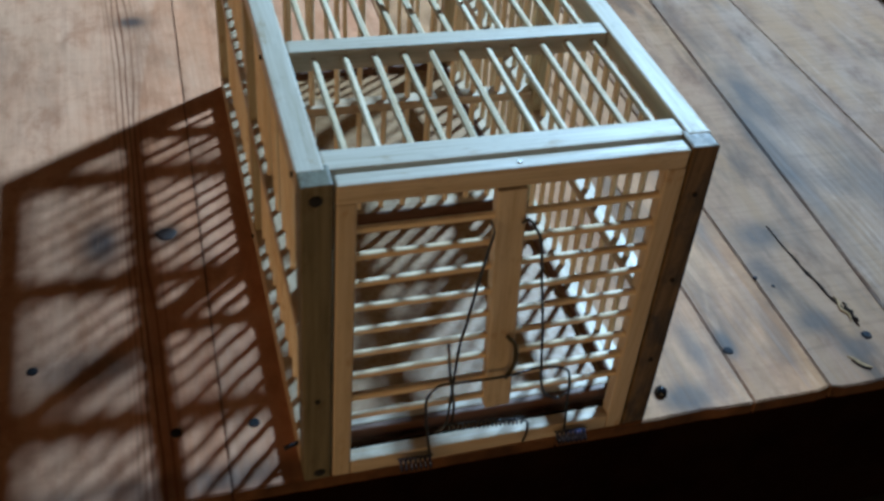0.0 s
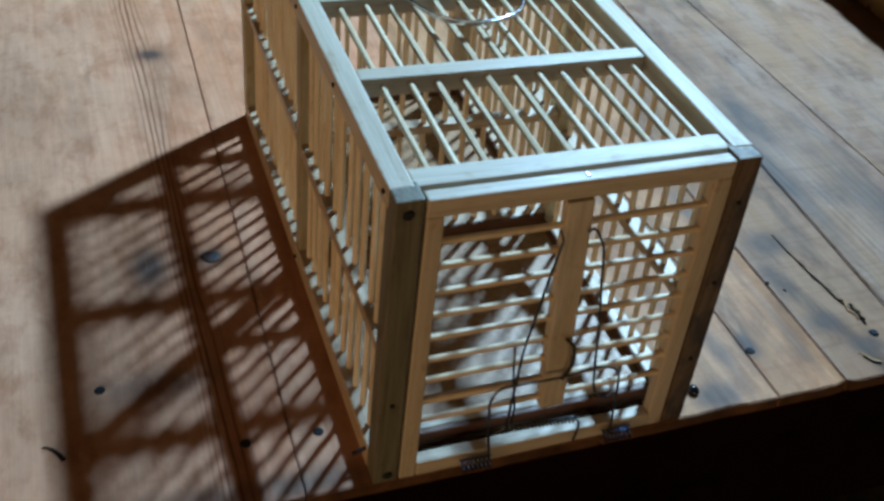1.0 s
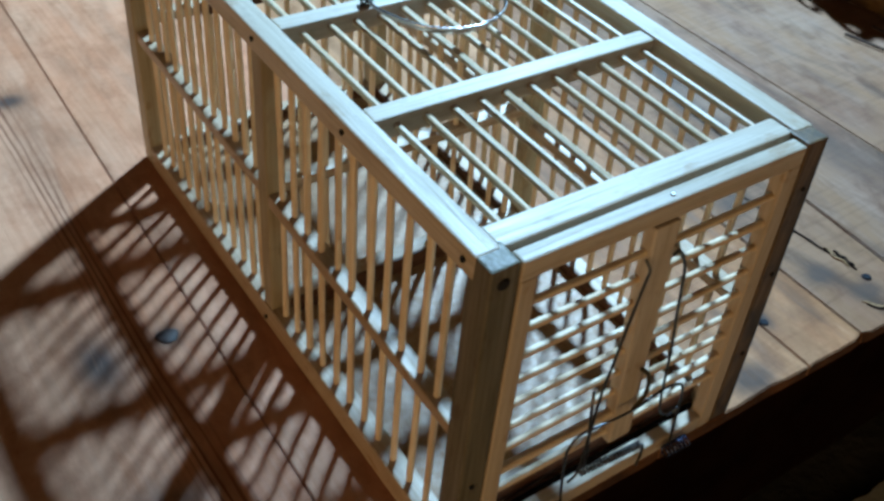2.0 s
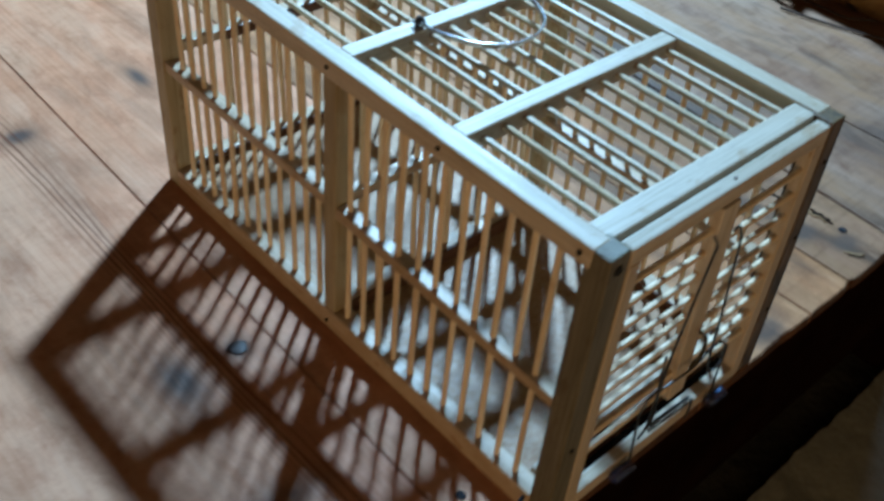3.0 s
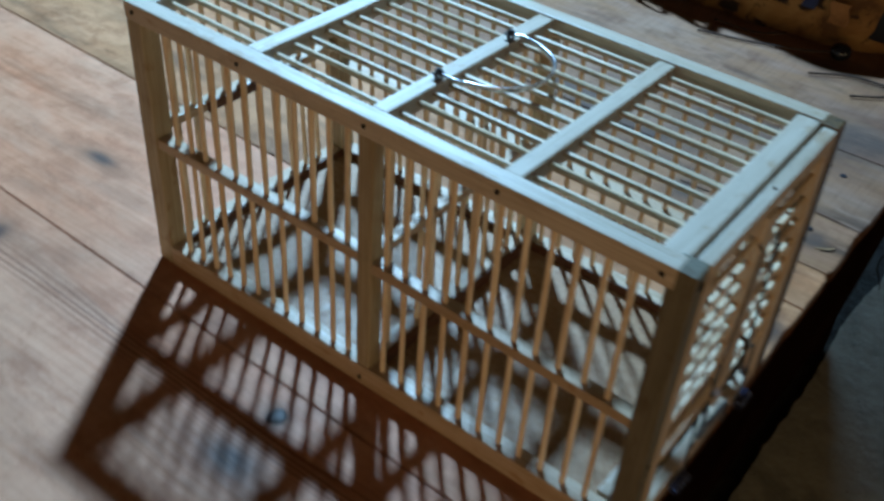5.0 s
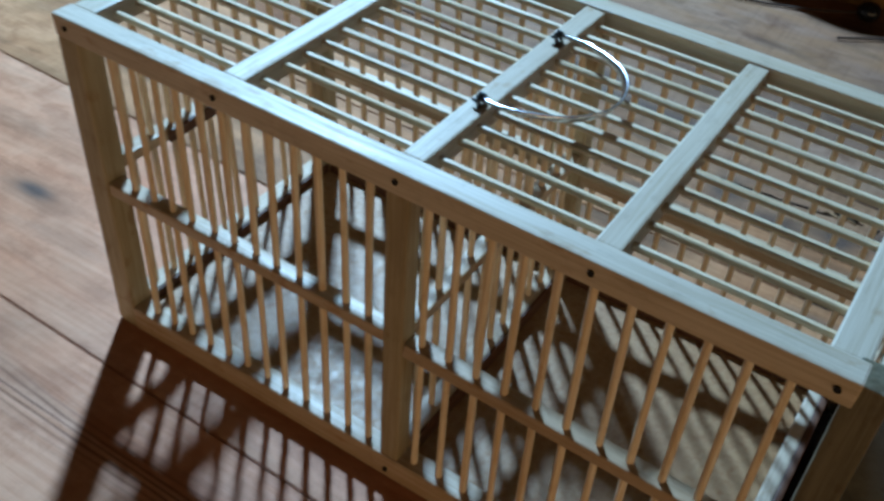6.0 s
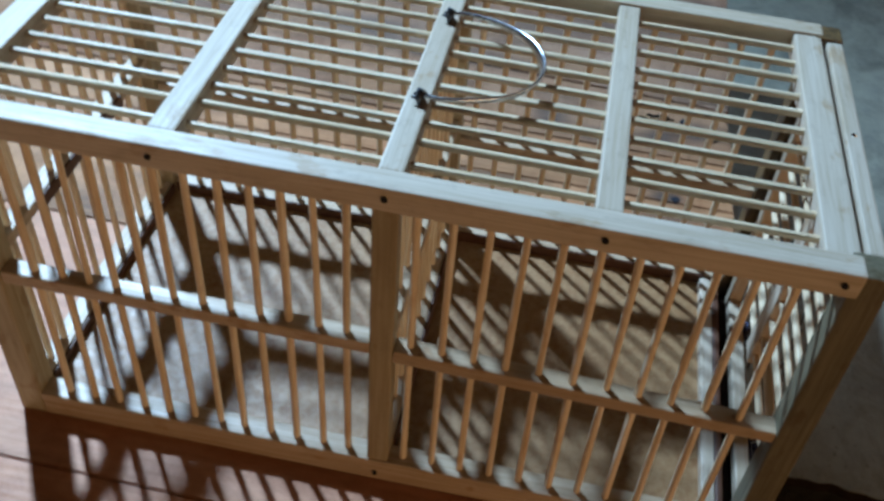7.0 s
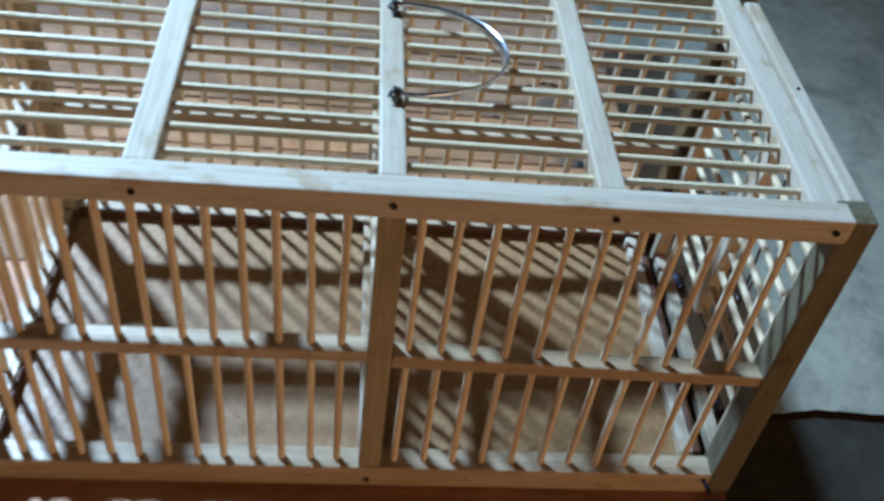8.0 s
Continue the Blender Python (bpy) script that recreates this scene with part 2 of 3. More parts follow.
GRIME = ((0.278, 0.05, 0.008, 0.024), (0.303, 0.052, 0.006, 0.012), (0.39, 0.153, 0.022, 0.016), (0.38, 0.058, 0.014, 0.011), (0.37, 0.112, 0.01, 0.02), (0.527, 0.19, 0.02, 0.09), (0.488, 0.336, 0.016, 0.06), (0.398, 0.028, 0.016, 0.01), (0.255, 0.012, 0.02, 0.012), (0.345, 0.19, 0.01, 0.05), (0.46, 0.26, 0.012, 0.09), (-0.115, 0.112, 0.035, 0.016), (-0.1, 0.012, 0.13, 0.012), (0.6, 0.06, 0.06, 0.05))
KNOTS = ((-0.072, 0.554, 0.015, 0.012), (-0.061, 0.234, 0.009, 0.01), (-0.107, 0.232, 0.016, 0.026), (-0.16, 0.83, 0.012, 0.016), (-0.1, 0.93, 0.01, 0.02), (0.056, 0.582, 0.008, 0.022), (0.303, 0.05, 0.007, 0.014))
BOARD = board_wood("tan_table_board", (0.525, 0.3, 0.162), (0.445, 0.21, 0.094), (0.2, 0.075, 0.03), (0.545, 0.365, 0.222), 0.75, 0.45, 0.25, 0.25, 1.4)
BOARD_MIX = board_wood("stained_table_board", (0.45, 0.275, 0.13), (0.29, 0.15, 0.064), (0.11, 0.054, 0.026), (0.45, 0.3, 0.165), 0.8, 0.6, 0.1, 0.6, 0.8)
BOARD_BROWN = board_wood("brown_table_board", (0.28, 0.165, 0.084), (0.16, 0.082, 0.039), (0.06, 0.031, 0.018), (0.27, 0.19, 0.118), 0.8, 0.75, 0.1, 0.8, 0.6)
BOARD_GREY = board_wood("weathered_table_board", (0.23, 0.15, 0.09), (0.145, 0.082, 0.046), (0.055, 0.032, 0.02), (0.265, 0.21, 0.15), 0.9, 0.75, 0.16, 0.75, 0.4)
# brown wood taken down to near black: the front's shade is in this colour
EDGE = plain("shade_dark_edge_wood", (0.007, 0.003, 0.0015), 1.0, 0, 0.5, 14, 0.3, 0.0)
LIP = plain("worn_front_edge_wood", (0.085, 0.04, 0.016), 0.75, 0, 0.6, 45, 0.5, 0.1)
RAW = plain("raw_torn_wood", (0.27, 0.17, 0.085), 0.85, 0, 0.5, 200, 0.5, 0.05)
SIDE = plain("red_brown_side_wood", (0.16, 0.065, 0.022), 0.7, 0, 0.4, 30, 0.3, 0.2)
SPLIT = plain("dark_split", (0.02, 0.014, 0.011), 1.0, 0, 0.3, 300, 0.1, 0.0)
STEEL = plain("dark_steel_wire", (0.1, 0.1, 0.105), 0.3, 0.85, 0.2, 200)
COIL = plain("blue_spring_steel", (0.07, 0.085, 0.16), 0.25, 0.9, 0.2, 300)
RUST = plain("brown_bent_iron", (0.07, 0.06, 0.035), 0.45, 0.5, 0.3, 200)
BRIGHT = plain("bright_steel", (0.7, 0.71, 0.74), 0.22, 1.0, 0.06, 200)
BAGCLOTH = bag_cloth()
STRAP = plain("black_webbing", (0.012, 0.013, 0.018), 0.7, 0, 0.3, 400, 0.4)
BRASS = plain("worn_brass", (0.3, 0.14, 0.035), 0.5, 0.7, 0.2, 120)
CORD = plain("dark_leather_cord", (0.05, 0.036, 0.028), 0.9, 0, 0.3, 150, 0.3, 0.08)
TOGGLE = plain("black_gloss_plastic", (0.01, 0.011, 0.014), 0.18, 0, 0.2, 60, 0.02)
BLUE = plain("dark_blue_cloth", (0.02, 0.03, 0.09), 0.8, 0, 0.3, 200, 0.3)
PITCH = plain("dark_resinous_knot", (0.03, 0.018, 0.014), 0.5, 0, 0.4, 300, 0.3, 0.3)
IRON = plain("nail_iron", (0.02, 0.021, 0.026), 0.8, 0.0, 0.3, 300, 0.1, 0.15)
# colours of the unseen room, picked so its bounce is warm and dim
PLASTER = plain("ochre_plaster", (0.22, 0.11, 0.045), 0.9, 0, 0.15, 6, 0.3)
BEAM = plain("dark_roof_boards", (0.08, 0.042, 0.02), 0.8, 0, 0.3, 10, 0.3)
CONCRETE = concrete()
EARTH = earth()


# ---- mesh helpers ----
def mesh_of(bm, name, smooth=False):
    me = bpy.data.meshes.new(name)
    bm.to_mesh(me)
    bm.free()
    if smooth:
        me.shade_smooth()
    return me


def part(name, bm, material, parent, label="", basis=None, smooth=False):
    me = bm if isinstance(bm, bpy.types.Mesh) else mesh_of(bm, name, smooth)
    if not me.materials:
        me.materials.append(material)
    ob = new(name, me)
    ob.parent = parent
    if basis is not None:
        ob.matrix_basis = basis
    if label:
        ob["label"] = label
    return ob


def box_bm(dx, dy, dz, bevel=0.0, jag=0.0):
    """A bevelled box round the origin."""
    bm = bmesh.new()
    bmesh.ops.create_cube(bm, size=1.0, matrix=Matrix.Diagonal((dx, dy, dz, 1)))
    if jag:
        for v in bm.verts:
            v.co += Vector([random.uniform(-jag, jag) for _ in range(3)])
    if bevel:
        bmesh.ops.bevel(bm, geom=bm.edges[:], offset=bevel, segments=2, profile=0.6, affect="EDGES")
    return bm


TO_X = Matrix(((0, 0, 1, 0), (0, 1, 0, 0), (-1, 0, 0, 0), (0, 0, 0, 1)))
TO_Y = Matrix(((1, 0, 0, 0), (0, 0, 1, 0), (0, -1, 0, 0), (0, 0, 0, 1)))


def stick(name, lo, hi, material, parent, bevel=0.0012, label="", turn=None):
    """A squared bar from corner lo to corner hi, its local z along the longest side."""
    lo, hi = Vector(lo), Vector(hi)
    d, mid = hi - lo, (lo + hi) / 2
    axis = max(range(3), key=lambda i: d[i])
    dims, m = ((d.z, d.y, d.x), TO_X) if axis == 0 else ((d.x, d.z, d.y), TO_Y) if axis == 1 else ((d.x, d.y, d.z), Matrix())
    basis = Matrix.Translation(mid) @ (turn or Matrix()) @ m
    return part(name, box_bm(*dims, bevel, 0.0003), material, parent, label, basis)


def rod_mesh(length, r):
    """A split cane rod along z: whittled square with worn corners, a little bent."""
    bm = bmesh.new()
    rings = []
    k = 5
    a, b, ph = random.uniform(-0.0007, 0.0007), random.uniform(-0.0007, 0.0007), random.uniform(-0.3, 0.3)
    cut = random.uniform(0.45, 0.65)
    profile = [(1, -cut), (1, cut), (cut, 1), (-cut, 1), (-1, cut), (-1, -cut), (-cut, -1), (cut, -1)]
    n = len(profile)
    for i in range(k):
        f = i / (k - 1)
        s = math.sin(math.pi * f)
        rr = r * 0.94 * (1 + random.uniform(-0.09, 0.09))
        turn = ph + random.uniform(-0.08, 0.08)
        co, si = rr * math.cos(turn), rr * math.sin(turn)
        rings.append([bm.verts.new((a * s + co * u - si * v, b * s + si * u + co * v, (f - 0.5) * length)) for u, v in profile])
    for p, q in zip(rings, rings[1:]):
        for j in range(n):
            bm.faces.new((p[j], p[(j + 1) % n], q[(j + 1) % n], q[j]))
    bm.faces.new(rings[0][::-1])
    bm.faces.new(rings[-1])
    return mesh_of(bm, "rod")


def tube_bm(points, r, n=8, flat=1.0):
    """A round wire through points."""
    bm = bmesh.new()
    pts = [Vector(p) for p in points]
    rings = []
    side = None
    for i, p in enumerate(pts):
        d = (pts[min(i + 1, len(pts) - 1)] - pts[max(i - 1, 0)]).normalized()
        if side is None:
            side = d.orthogonal().normalized()
        side = (side - d * side.dot(d)).normalized()
        up = d.cross(side)
        rings.append([bm.verts.new(p + side * (r * math.cos(j * math.tau / n)) + up * (r * flat * math.sin(j * math.tau / n))) for j in range(n)])
    for p, q in zip(rings, rings[1:]):
        for j in range(n):
            bm.faces.new((p[j], p[(j + 1) % n], q[(j + 1) % n], q[j]))
    bm.faces.new(rings[0][::-1])
    bm.faces.new(rings[-1])
    return bm


def band_bm(points, thin=0.0008, ends=0.0011, wide=0.0029, lean=0.5):
    """A round wire hammered into a flat upright band towards its middle; lean tips the band outwards."""
    bm = bmesh.new()
    pts = [Vector(p) for p in points]
    rings = []
    for i, p in enumerate(pts):
        f = i / (len(pts) - 1)
        flat = math.sin(math.pi * f) ** 2
        d = (pts[min(i + 1, len(pts) - 1)] - pts[max(i - 1, 0)]).normalized()
        out = d.cross(Vector((0, 0, 1))).normalized()
        up = (out.cross(d).normalized() + out * lean * flat).normalized()
        out = d.cross(up).normalized()
        a, b = ends + (wide - ends) * flat, ends + (thin - ends) * flat
        rings.append([bm.verts.new(p + up * (a * math.sin(u * math.pi / 5)) + out * (b * math.cos(u * math.pi / 5))) for u in range(10)])
    for r, q in zip(rings, rings[1:]):
        for j in range(10):
            bm.faces.new((r[j], r[(j + 1) % 10], q[(j + 1) % 10], q[j]))
    bm.faces.new(rings[0][::-1])
    bm.faces.new(rings[-1])
    bmesh.ops.recalc_face_normals(bm, faces=bm.faces[:])
    return bm


def curve_through(points, steps=8):
    """Catmull-Rom points through the given ones."""
    p = [Vector(q) for q in points]
    p = [2 * p[0] - p[1]] + p + [2 * p[-1] - p[-2]]
    out = []
    for i in range(1, len(p) - 2):
        a, b, c, d = p[i - 1:i + 3]
        for s in range(steps):
            t = s / steps
            out.append(0.5 * (2 * b + (c - a) * t + (2 * a - 5 * b + 4 * c - d) * t * t + (3 * b - a - 3 * c + d) * t ** 3))
    return out + [p[-2]]


def coil_points(start, end, radius, turns, per=10):
    s, e = Vector(start), Vector(end)
    d = (e - s).normalized()
    u = d.orthogonal().normalized()
    v = d.cross(u)
    n = int(turns * per)
    return [s.lerp(e, i / n) + u * radius * math.cos(math.tau * i / per) + v * radius * math.sin(math.tau * i / per) for i in range(n + 1)]


def thing(name, place, label, category, group="", turn=0):
    ob = new(name)
    ob.empty_display_size = 0.05
    ob.matrix_basis = pose(*place, 0, 0, turn)
    return tagged(ob, label, category, group)


def setting(name, lo, hi, material, label, category, bevel=0.0):
    lo, hi = Vector(lo), Vector(hi)
    me = mesh_of(box_bm(*(hi - lo), bevel), name)
    me.materials.append(material)
    ob = new(name, me)
    ob.location = (lo + hi) / 2
    return tagged(ob, label, category, kind="structure")


TOP, FLOOR = 0.75, 0.3  # heights of the table top and of the floor

# ---- the place ----
def ground_sheet():
    bm = bmesh.new()
    bmesh.ops.create_grid(bm, x_segments=60, y_segments=60, size=600)
    for v in bm.verts:
        v.co.z = FLOOR - 0.012
    me = mesh_of(bm, "ground")
    me.materials.append(EARTH)
    return tagged(new("ground", me), "dark earth floor, under the table standing in for its shade", "ground", kind="structure")


SLAB = 0.4  # where the slab begins


def concrete_slab():
    """A slab whose edge beside the earth is broken and ragged."""
    bm = bmesh.new()
    # slab ends at the table's front; dark ground behind it paints the shade there
    x0, x1, y0, y1 = SLAB, 2.1, -1.6, 0.03
    edge = []
    n = 220
    for i in range(n + 1):
        y = y0 + (y1 - y0) * i / n
        edge.append((x0 + 0.012 * noise.noise((y * 9, 0, 0)) + 0.006 * noise.noise((y * 40, 3, 0)), y))
    for i in range(1, n):
        x = edge[n][0] + (x1 - edge[n][0]) * i / n
        edge.append((x, y1 + 0.012 * noise.noise((x * 5, 7, 0)) + 0.004 * noise.noise((x * 40, 9, 0))))
    top = [bm.verts.new((x, y, FLOOR)) for x, y in edge] + [bm.verts.new((x1, y1, FLOOR)), bm.verts.new((x1, y0, FLOOR))]
    low = [bm.verts.new((v.co.x - 0.006, v.co.y, FLOOR - 0.02)) for v in top]
    bm.faces.new(top)
    for i in range(len(top)):
        j = (i + 1) % len(top)
        bm.faces.new((top[i], low[i], low[j], top[j])).material_index = 1
    bmesh.ops.recalc_face_normals(bm, faces=bm.faces[:])
    me = mesh_of(bm, "floor")
    me.materials.append(CONCRETE)
    me.materials.append(SPLIT)
    return tagged(new("floor", me), "cracked grey concrete floor slab with ragged edge", "floor", kind="structure")


ground_sheet()
slab = concrete_slab()
# an unseen plain room, added to close the place; the fill lamps sit in two low holes behind the camera and a low gap
# past the table
X0, X1, Y0, Y1, TALL, WALL = -1.5, 2.1, -1.6, 3.4, 2.7, 0.15


def wall_with_hole(name, along, at, lo, hi, hole):
    """A thick wall in four blocks round one opening; along: the axis it runs on, at: its inner and outer face."""
    h0, h1, z0, z1 = hole
    blocks = ((lo, h0, FLOOR - 0.03, TALL), (h1, hi, FLOOR - 0.03, TALL), (h0, h1, FLOOR - 0.03, z0), (h0, h1, z1, TALL))
    for tag, (a, b, c, d) in zip("abcd", blocks):
        if d - c < 0.02:
            continue
        p, q = ((a, at[0], c), (b, at[1], d)) if along == "x" else ((at[0], a, c), (at[1], b, d))
        setting(f"{name}_{tag}", p, q, PLASTER, "added ochre plaster wall, unseen, beside an opening for a fill lamp", "wall")


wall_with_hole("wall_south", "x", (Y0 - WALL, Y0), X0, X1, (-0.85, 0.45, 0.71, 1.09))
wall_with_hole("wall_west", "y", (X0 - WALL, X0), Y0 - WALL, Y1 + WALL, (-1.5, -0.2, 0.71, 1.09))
wall_with_hole("wall_east", "y", (X1, X1 + WALL), Y0 - WALL, Y1 + WALL, (0.45, 1.25, FLOOR, 0.66))
setting("wall_north", (X0, Y1, FLOOR - 0.03), (X1, Y1 + WALL, TALL), PLASTER, "added ochre plaster wall, unseen", "wall")
setting("ceiling", (X0 - WALL, Y0 - WALL, TALL), (X1 + WALL, Y1 + WALL, TALL + 0.1), BEAM, "added dark ceiling, unseen", "ceiling")


def pendant():
    """The bulb holder that hangs over the table on its flex; the light sits just below it."""
    b = thing("pendant_lamp", tuple(BULB), "white bulb hanging from the ceiling, with an added cone shade", "lamp")
    bm = bmesh.new()
    bmesh.ops.create_cone(bm, segments=20, radius1=0.02, radius2=0.013, depth=0.05, cap_ends=True)
    part("holder", bm, STRAP, b, basis=Matrix.Translation((0, 0, 0.06)), smooth=False)
    # unseen shade, added to go with the falloff of the spot lamp
    shade = bmesh.new()
    bmesh.ops.create_cone(shade, segments=32, radius1=0.17, radius2=0.035, depth=0.13, cap_ends=False)
    bmesh.ops.solidify(shade, geom=shade.faces[:], thickness=0.002)
    part("shade", shade, STEEL, b, "dark metal cone shade, unseen and added", Matrix.Translation((0, 0, 0.1)), smooth=True)
    part("flex", tube_bm([(0, 0, 0.085), (0.002, 0.001, 0.4), (0, 0, TALL - BULB.z)], 0.003), STRAP, b, smooth=True)
    return b


pendant()


# ---- the table ----
TX0, TX1, TY0, TY1, THICK = -0.239, 1.16, 0.0, 1.25, 0.011


def ribbon_bm(points, half):
    """A thin strip lying on the table, of changing width."""
    bm = bmesh.new()
    pts = [Vector(p) for p in points]
    rows = []
    for i, p in enumerate(pts):
        d = (pts[min(i + 1, len(pts) - 1)] - pts[max(i - 1, 0)]).normalized()
        n = Vector((-d.y, d.x, 0)) * half(i / (len(pts) - 1))
        rows.append([bm.verts.new(p + n), bm.verts.new(p - n), bm.verts.new(p - n - Vector((0, 0, 0.002))), bm.verts.new(p + n - Vector((0, 0, 0.002)))])
    for a, b in zip(rows, rows[1:]):
        for j in range(4):
            bm.faces.new((a[j], a[(j + 1) % 4], b[(j + 1) % 4], b[j]))
    bm.faces.new(rows[0][::-1])
    bm.faces.new(rows[-1])
    bmesh.ops.recalc_face_normals(bm, faces=bm.faces[:])
    return bm


def nail_mesh(r=0.0016, h=0.0014):
    bm = bmesh.new()
    bmesh.ops.create_cone(bm, segments=12, radius1=r, radius2=r * 0.7, depth=h, cap_ends=True)
    return mesh_of(bm, "nail")


def front_wear(x):
    """How far the front edge has worn back at x: gentle waves, a chipped stretch and a notch at a joint."""
    dip = 0.0035 * math.exp(-(((x - 0.425) / 0.02) ** 2)) + 0.003 * math.exp(-(((x - 0.357) / 0.005) ** 2)) + 0.0008 * math.exp(-(((x - 0.26) / 0.012) ** 2))
    return dip + 0.0011 * (1 + noise.noise((x * 22, 4, 0))) + 0.0007 * noise.noise((x * 90, 8, 0))


def plank(x0a, x1a, slant0, slant1, y0, y1):
    """One table board; its long sides may run a little askew, its front end is worn."""
    bm = box_bm(1, 1, 1)
    for v in bm.verts:
        y = y0 if v.co.y < 0 else y1
        x = x0a + slant0 * y if v.co.x < 0 else x1a + slant1 * y
        v.co = Vector((x, y - 0.009 * x + 0.0004, 0.0 if v.co.z > 0 else -THICK))
    bmesh.ops.bevel(bm, geom=bm.edges[:], offset=0.0009, segments=2, affect="EDGES")
    for i in range(1, int((x1a - x0a) / 0.006)):
        bmesh.ops.bisect_plane(bm, geom=bm.verts[:] + bm.edges[:] + bm.faces[:], plane_co=(x0a + 0.006 * i, 0, 0), plane_no=(1, 0, 0))
    for v in bm.verts:
        if v.co.y + 0.009 * v.co.x < y0 + 0.0024:
            wear = front_wear(v.co.x)
            top = v.co.z > -0.0012
            v.co.y += wear * (1.0 if top else 0.45)
            v.co.z -= wear * 0.3 if top else 0
    bm.normal_update()
    for f in bm.faces:
        f.material_index = int(f.normal.y < -0.5)
    return bm


def table():
    t = thing("table", (0, 0, TOP), "old worn wooden table of broad knotty boards with nail heads", "table")
    gap = 0.00035
    lines = ((TX0, 0.0), (-0.0405, 0.0155), (0.158, 0.02), (0.297, 0.01), (0.357, 0.015), (0.437, 0.068), (0.566, 0.004), (0.8, 0.06), (TX1 - 0.12, 0.0), (TX1, 0.0))
    for i, ((a, sa), (b, sb)) in enumerate(zip(lines, lines[1:])):
        board = part("board", plank(a + gap, b - gap, sa, sb, TY0, TY1), BOARD if i in (0, 1) else BOARD_MIX if i in (2, 3) else BOARD_BROWN if i == 4 else BOARD_GREY, t)
        board.data.materials.append(LIP)
    nm = nail_mesh(0.0042, 0.0016)
    for x, y in ((-0.15, 0.117), (-0.068, 0.051), (-0.022, 0.049), (0.302, 0.044), (0.411, 0.038), (0.52, 0.045)):
        part("nail", nm, IRON, t, basis=Matrix.Translation((x, y, -0.0003)))
    small = nail_mesh(0.0018, 0.0012)
    for x, y in ((0.36, 0.108), (0.369, 0.097)):
        part("nail", small, IRON, t, basis=Matrix.Translation((x, y, -0.0002)))
    bm = bmesh.new()
    bmesh.ops.create_uvsphere(bm, u_segments=16, v_segments=10, radius=0.0075)
    for v in bm.verts:
        v.co = Vector((v.co.x * (1 + 0.15 * math.sin(v.co.y * 400)), v.co.y * 0.9, v.co.z * 0.12))
    part("knot", bm, PITCH, t, "dark glossy knot in the board", Matrix.Translation((-0.061, 0.234, 0.0001)), smooth=True)
    crack = [(0.401 + 0.0011 * math.sin(i * 1.7) * (i / 14) + 0.011 * (i / 14) ** 2, 0.162 - 0.115 * i / 14, 0.0002) for i in range(15)]
    part("crack", ribbon_bm(crack, lambda f: 0.0004 + 0.0011 * math.sin(math.pi * f) ** 2 * (0.6 + 0.4 * math.sin(f * 40))), SPLIT, t, "dark split in the board")
    shard = [(0.4085 + 0.0015 * math.sin(i * 1.3), 0.078 - 0.026 * i / 8, 0.0004) for i in range(9)]
    part("splinter", ribbon_bm(shard, lambda f: 0.0002 + 0.0011 * math.sin(math.pi * f) * (0.7 + 0.3 * math.sin(f * 30))), RAW, t, "pale raw splinter beside the split")
    tear = [(0.4125 + 0.0012 * math.sin(i * 1.9), 0.071 - 0.02 * i / 8, 0.0006) for i in range(9)]
    part("crack", ribbon_bm(tear, lambda f: 0.0002 + 0.0011 * math.sin(math.pi * f)), SPLIT, t, "dark split in the board")
    slit = [(-0.186 + 0.012 * i / 8, 0.078 - 0.013 * (i / 8) ** 2, 0.0002) for i in range(9)]
    part("crack", ribbon_bm(slit, lambda f: 0.0003 + 0.0013 * f), SPLIT, t, "dark split in the board")
    chip = [(0.384 + 0.012 * i / 8, 0.022 - 0.014 * i / 8 + 0.001 * math.sin(i), 0.0003) for i in range(9)]
    part("splinter", ribbon_bm(chip, lambda f: 0.0003 + 0.0013 * math.sin(math.pi * f) * (0.7 + 0.3 * math.sin(f * 25))), RAW, t, "pale raw splinter at the front edge")
    under = [(x - 0.0022, y - 0.0012, 0.0004) for x, y, z in chip[2:]]
    part("crack", ribbon_bm(under, lambda f: 0.0002 + 0.0008 * math.sin(math.pi * f)), SPLIT, t, "dark split in the board")
    for x in (TX0 + 0.07,):
        for y in (0.4, TY1 - 0.2):
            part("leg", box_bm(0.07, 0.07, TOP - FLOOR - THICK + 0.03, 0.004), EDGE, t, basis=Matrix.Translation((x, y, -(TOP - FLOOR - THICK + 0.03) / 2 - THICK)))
    # unseen panel in place of far legs, added to block the cool fill lamp
    part("end_panel", box_bm(0.03, 1.14, TOP - FLOOR - THICK + 0.02, 0.003), EDGE, t, "unseen panel that blocks light under the table", Matrix.Translation((0.83, 0.61, -THICK - (TOP - FLOOR - THICK + 0.02) / 2)))
    # deep apron under the front edge, its shade in the near-black colour, shallower towards its far end, and a lip
    # along the side
    bm = bmesh.new()
    cols = []
    for i in range(41):
        x = TX0 + 0.004 + (TX1 - TX0 - 0.008) * i / 40
        f = min(1, max(0, (x - 0.5) / 0.2))
        low = -0.165 + 0.085 * f * f * (3 - 2 * f) + 0.002 * noise.noise((x * 14, 1, 0))
        y = 0.006 - 0.009 * x
        cols.append([bm.verts.new(p) for p in ((x, y, -THICK), (x, y, low), (x, y + 0.03, low), (x, y + 0.03, -THICK))])
    for p, q in zip(cols, cols[1:]):
        for j in range(4):
            bm.faces.new((p[j], q[j], q[(j + 1) % 4], p[(j + 1) % 4]))
    bm.faces.new(cols[0])
    bm.faces.new(cols[-1][::-1])
    bmesh.ops.recalc_face_normals(bm, faces=bm.faces[:])
    part("apron", bm, EDGE, t, "front apron, near black with its shade in the colour")
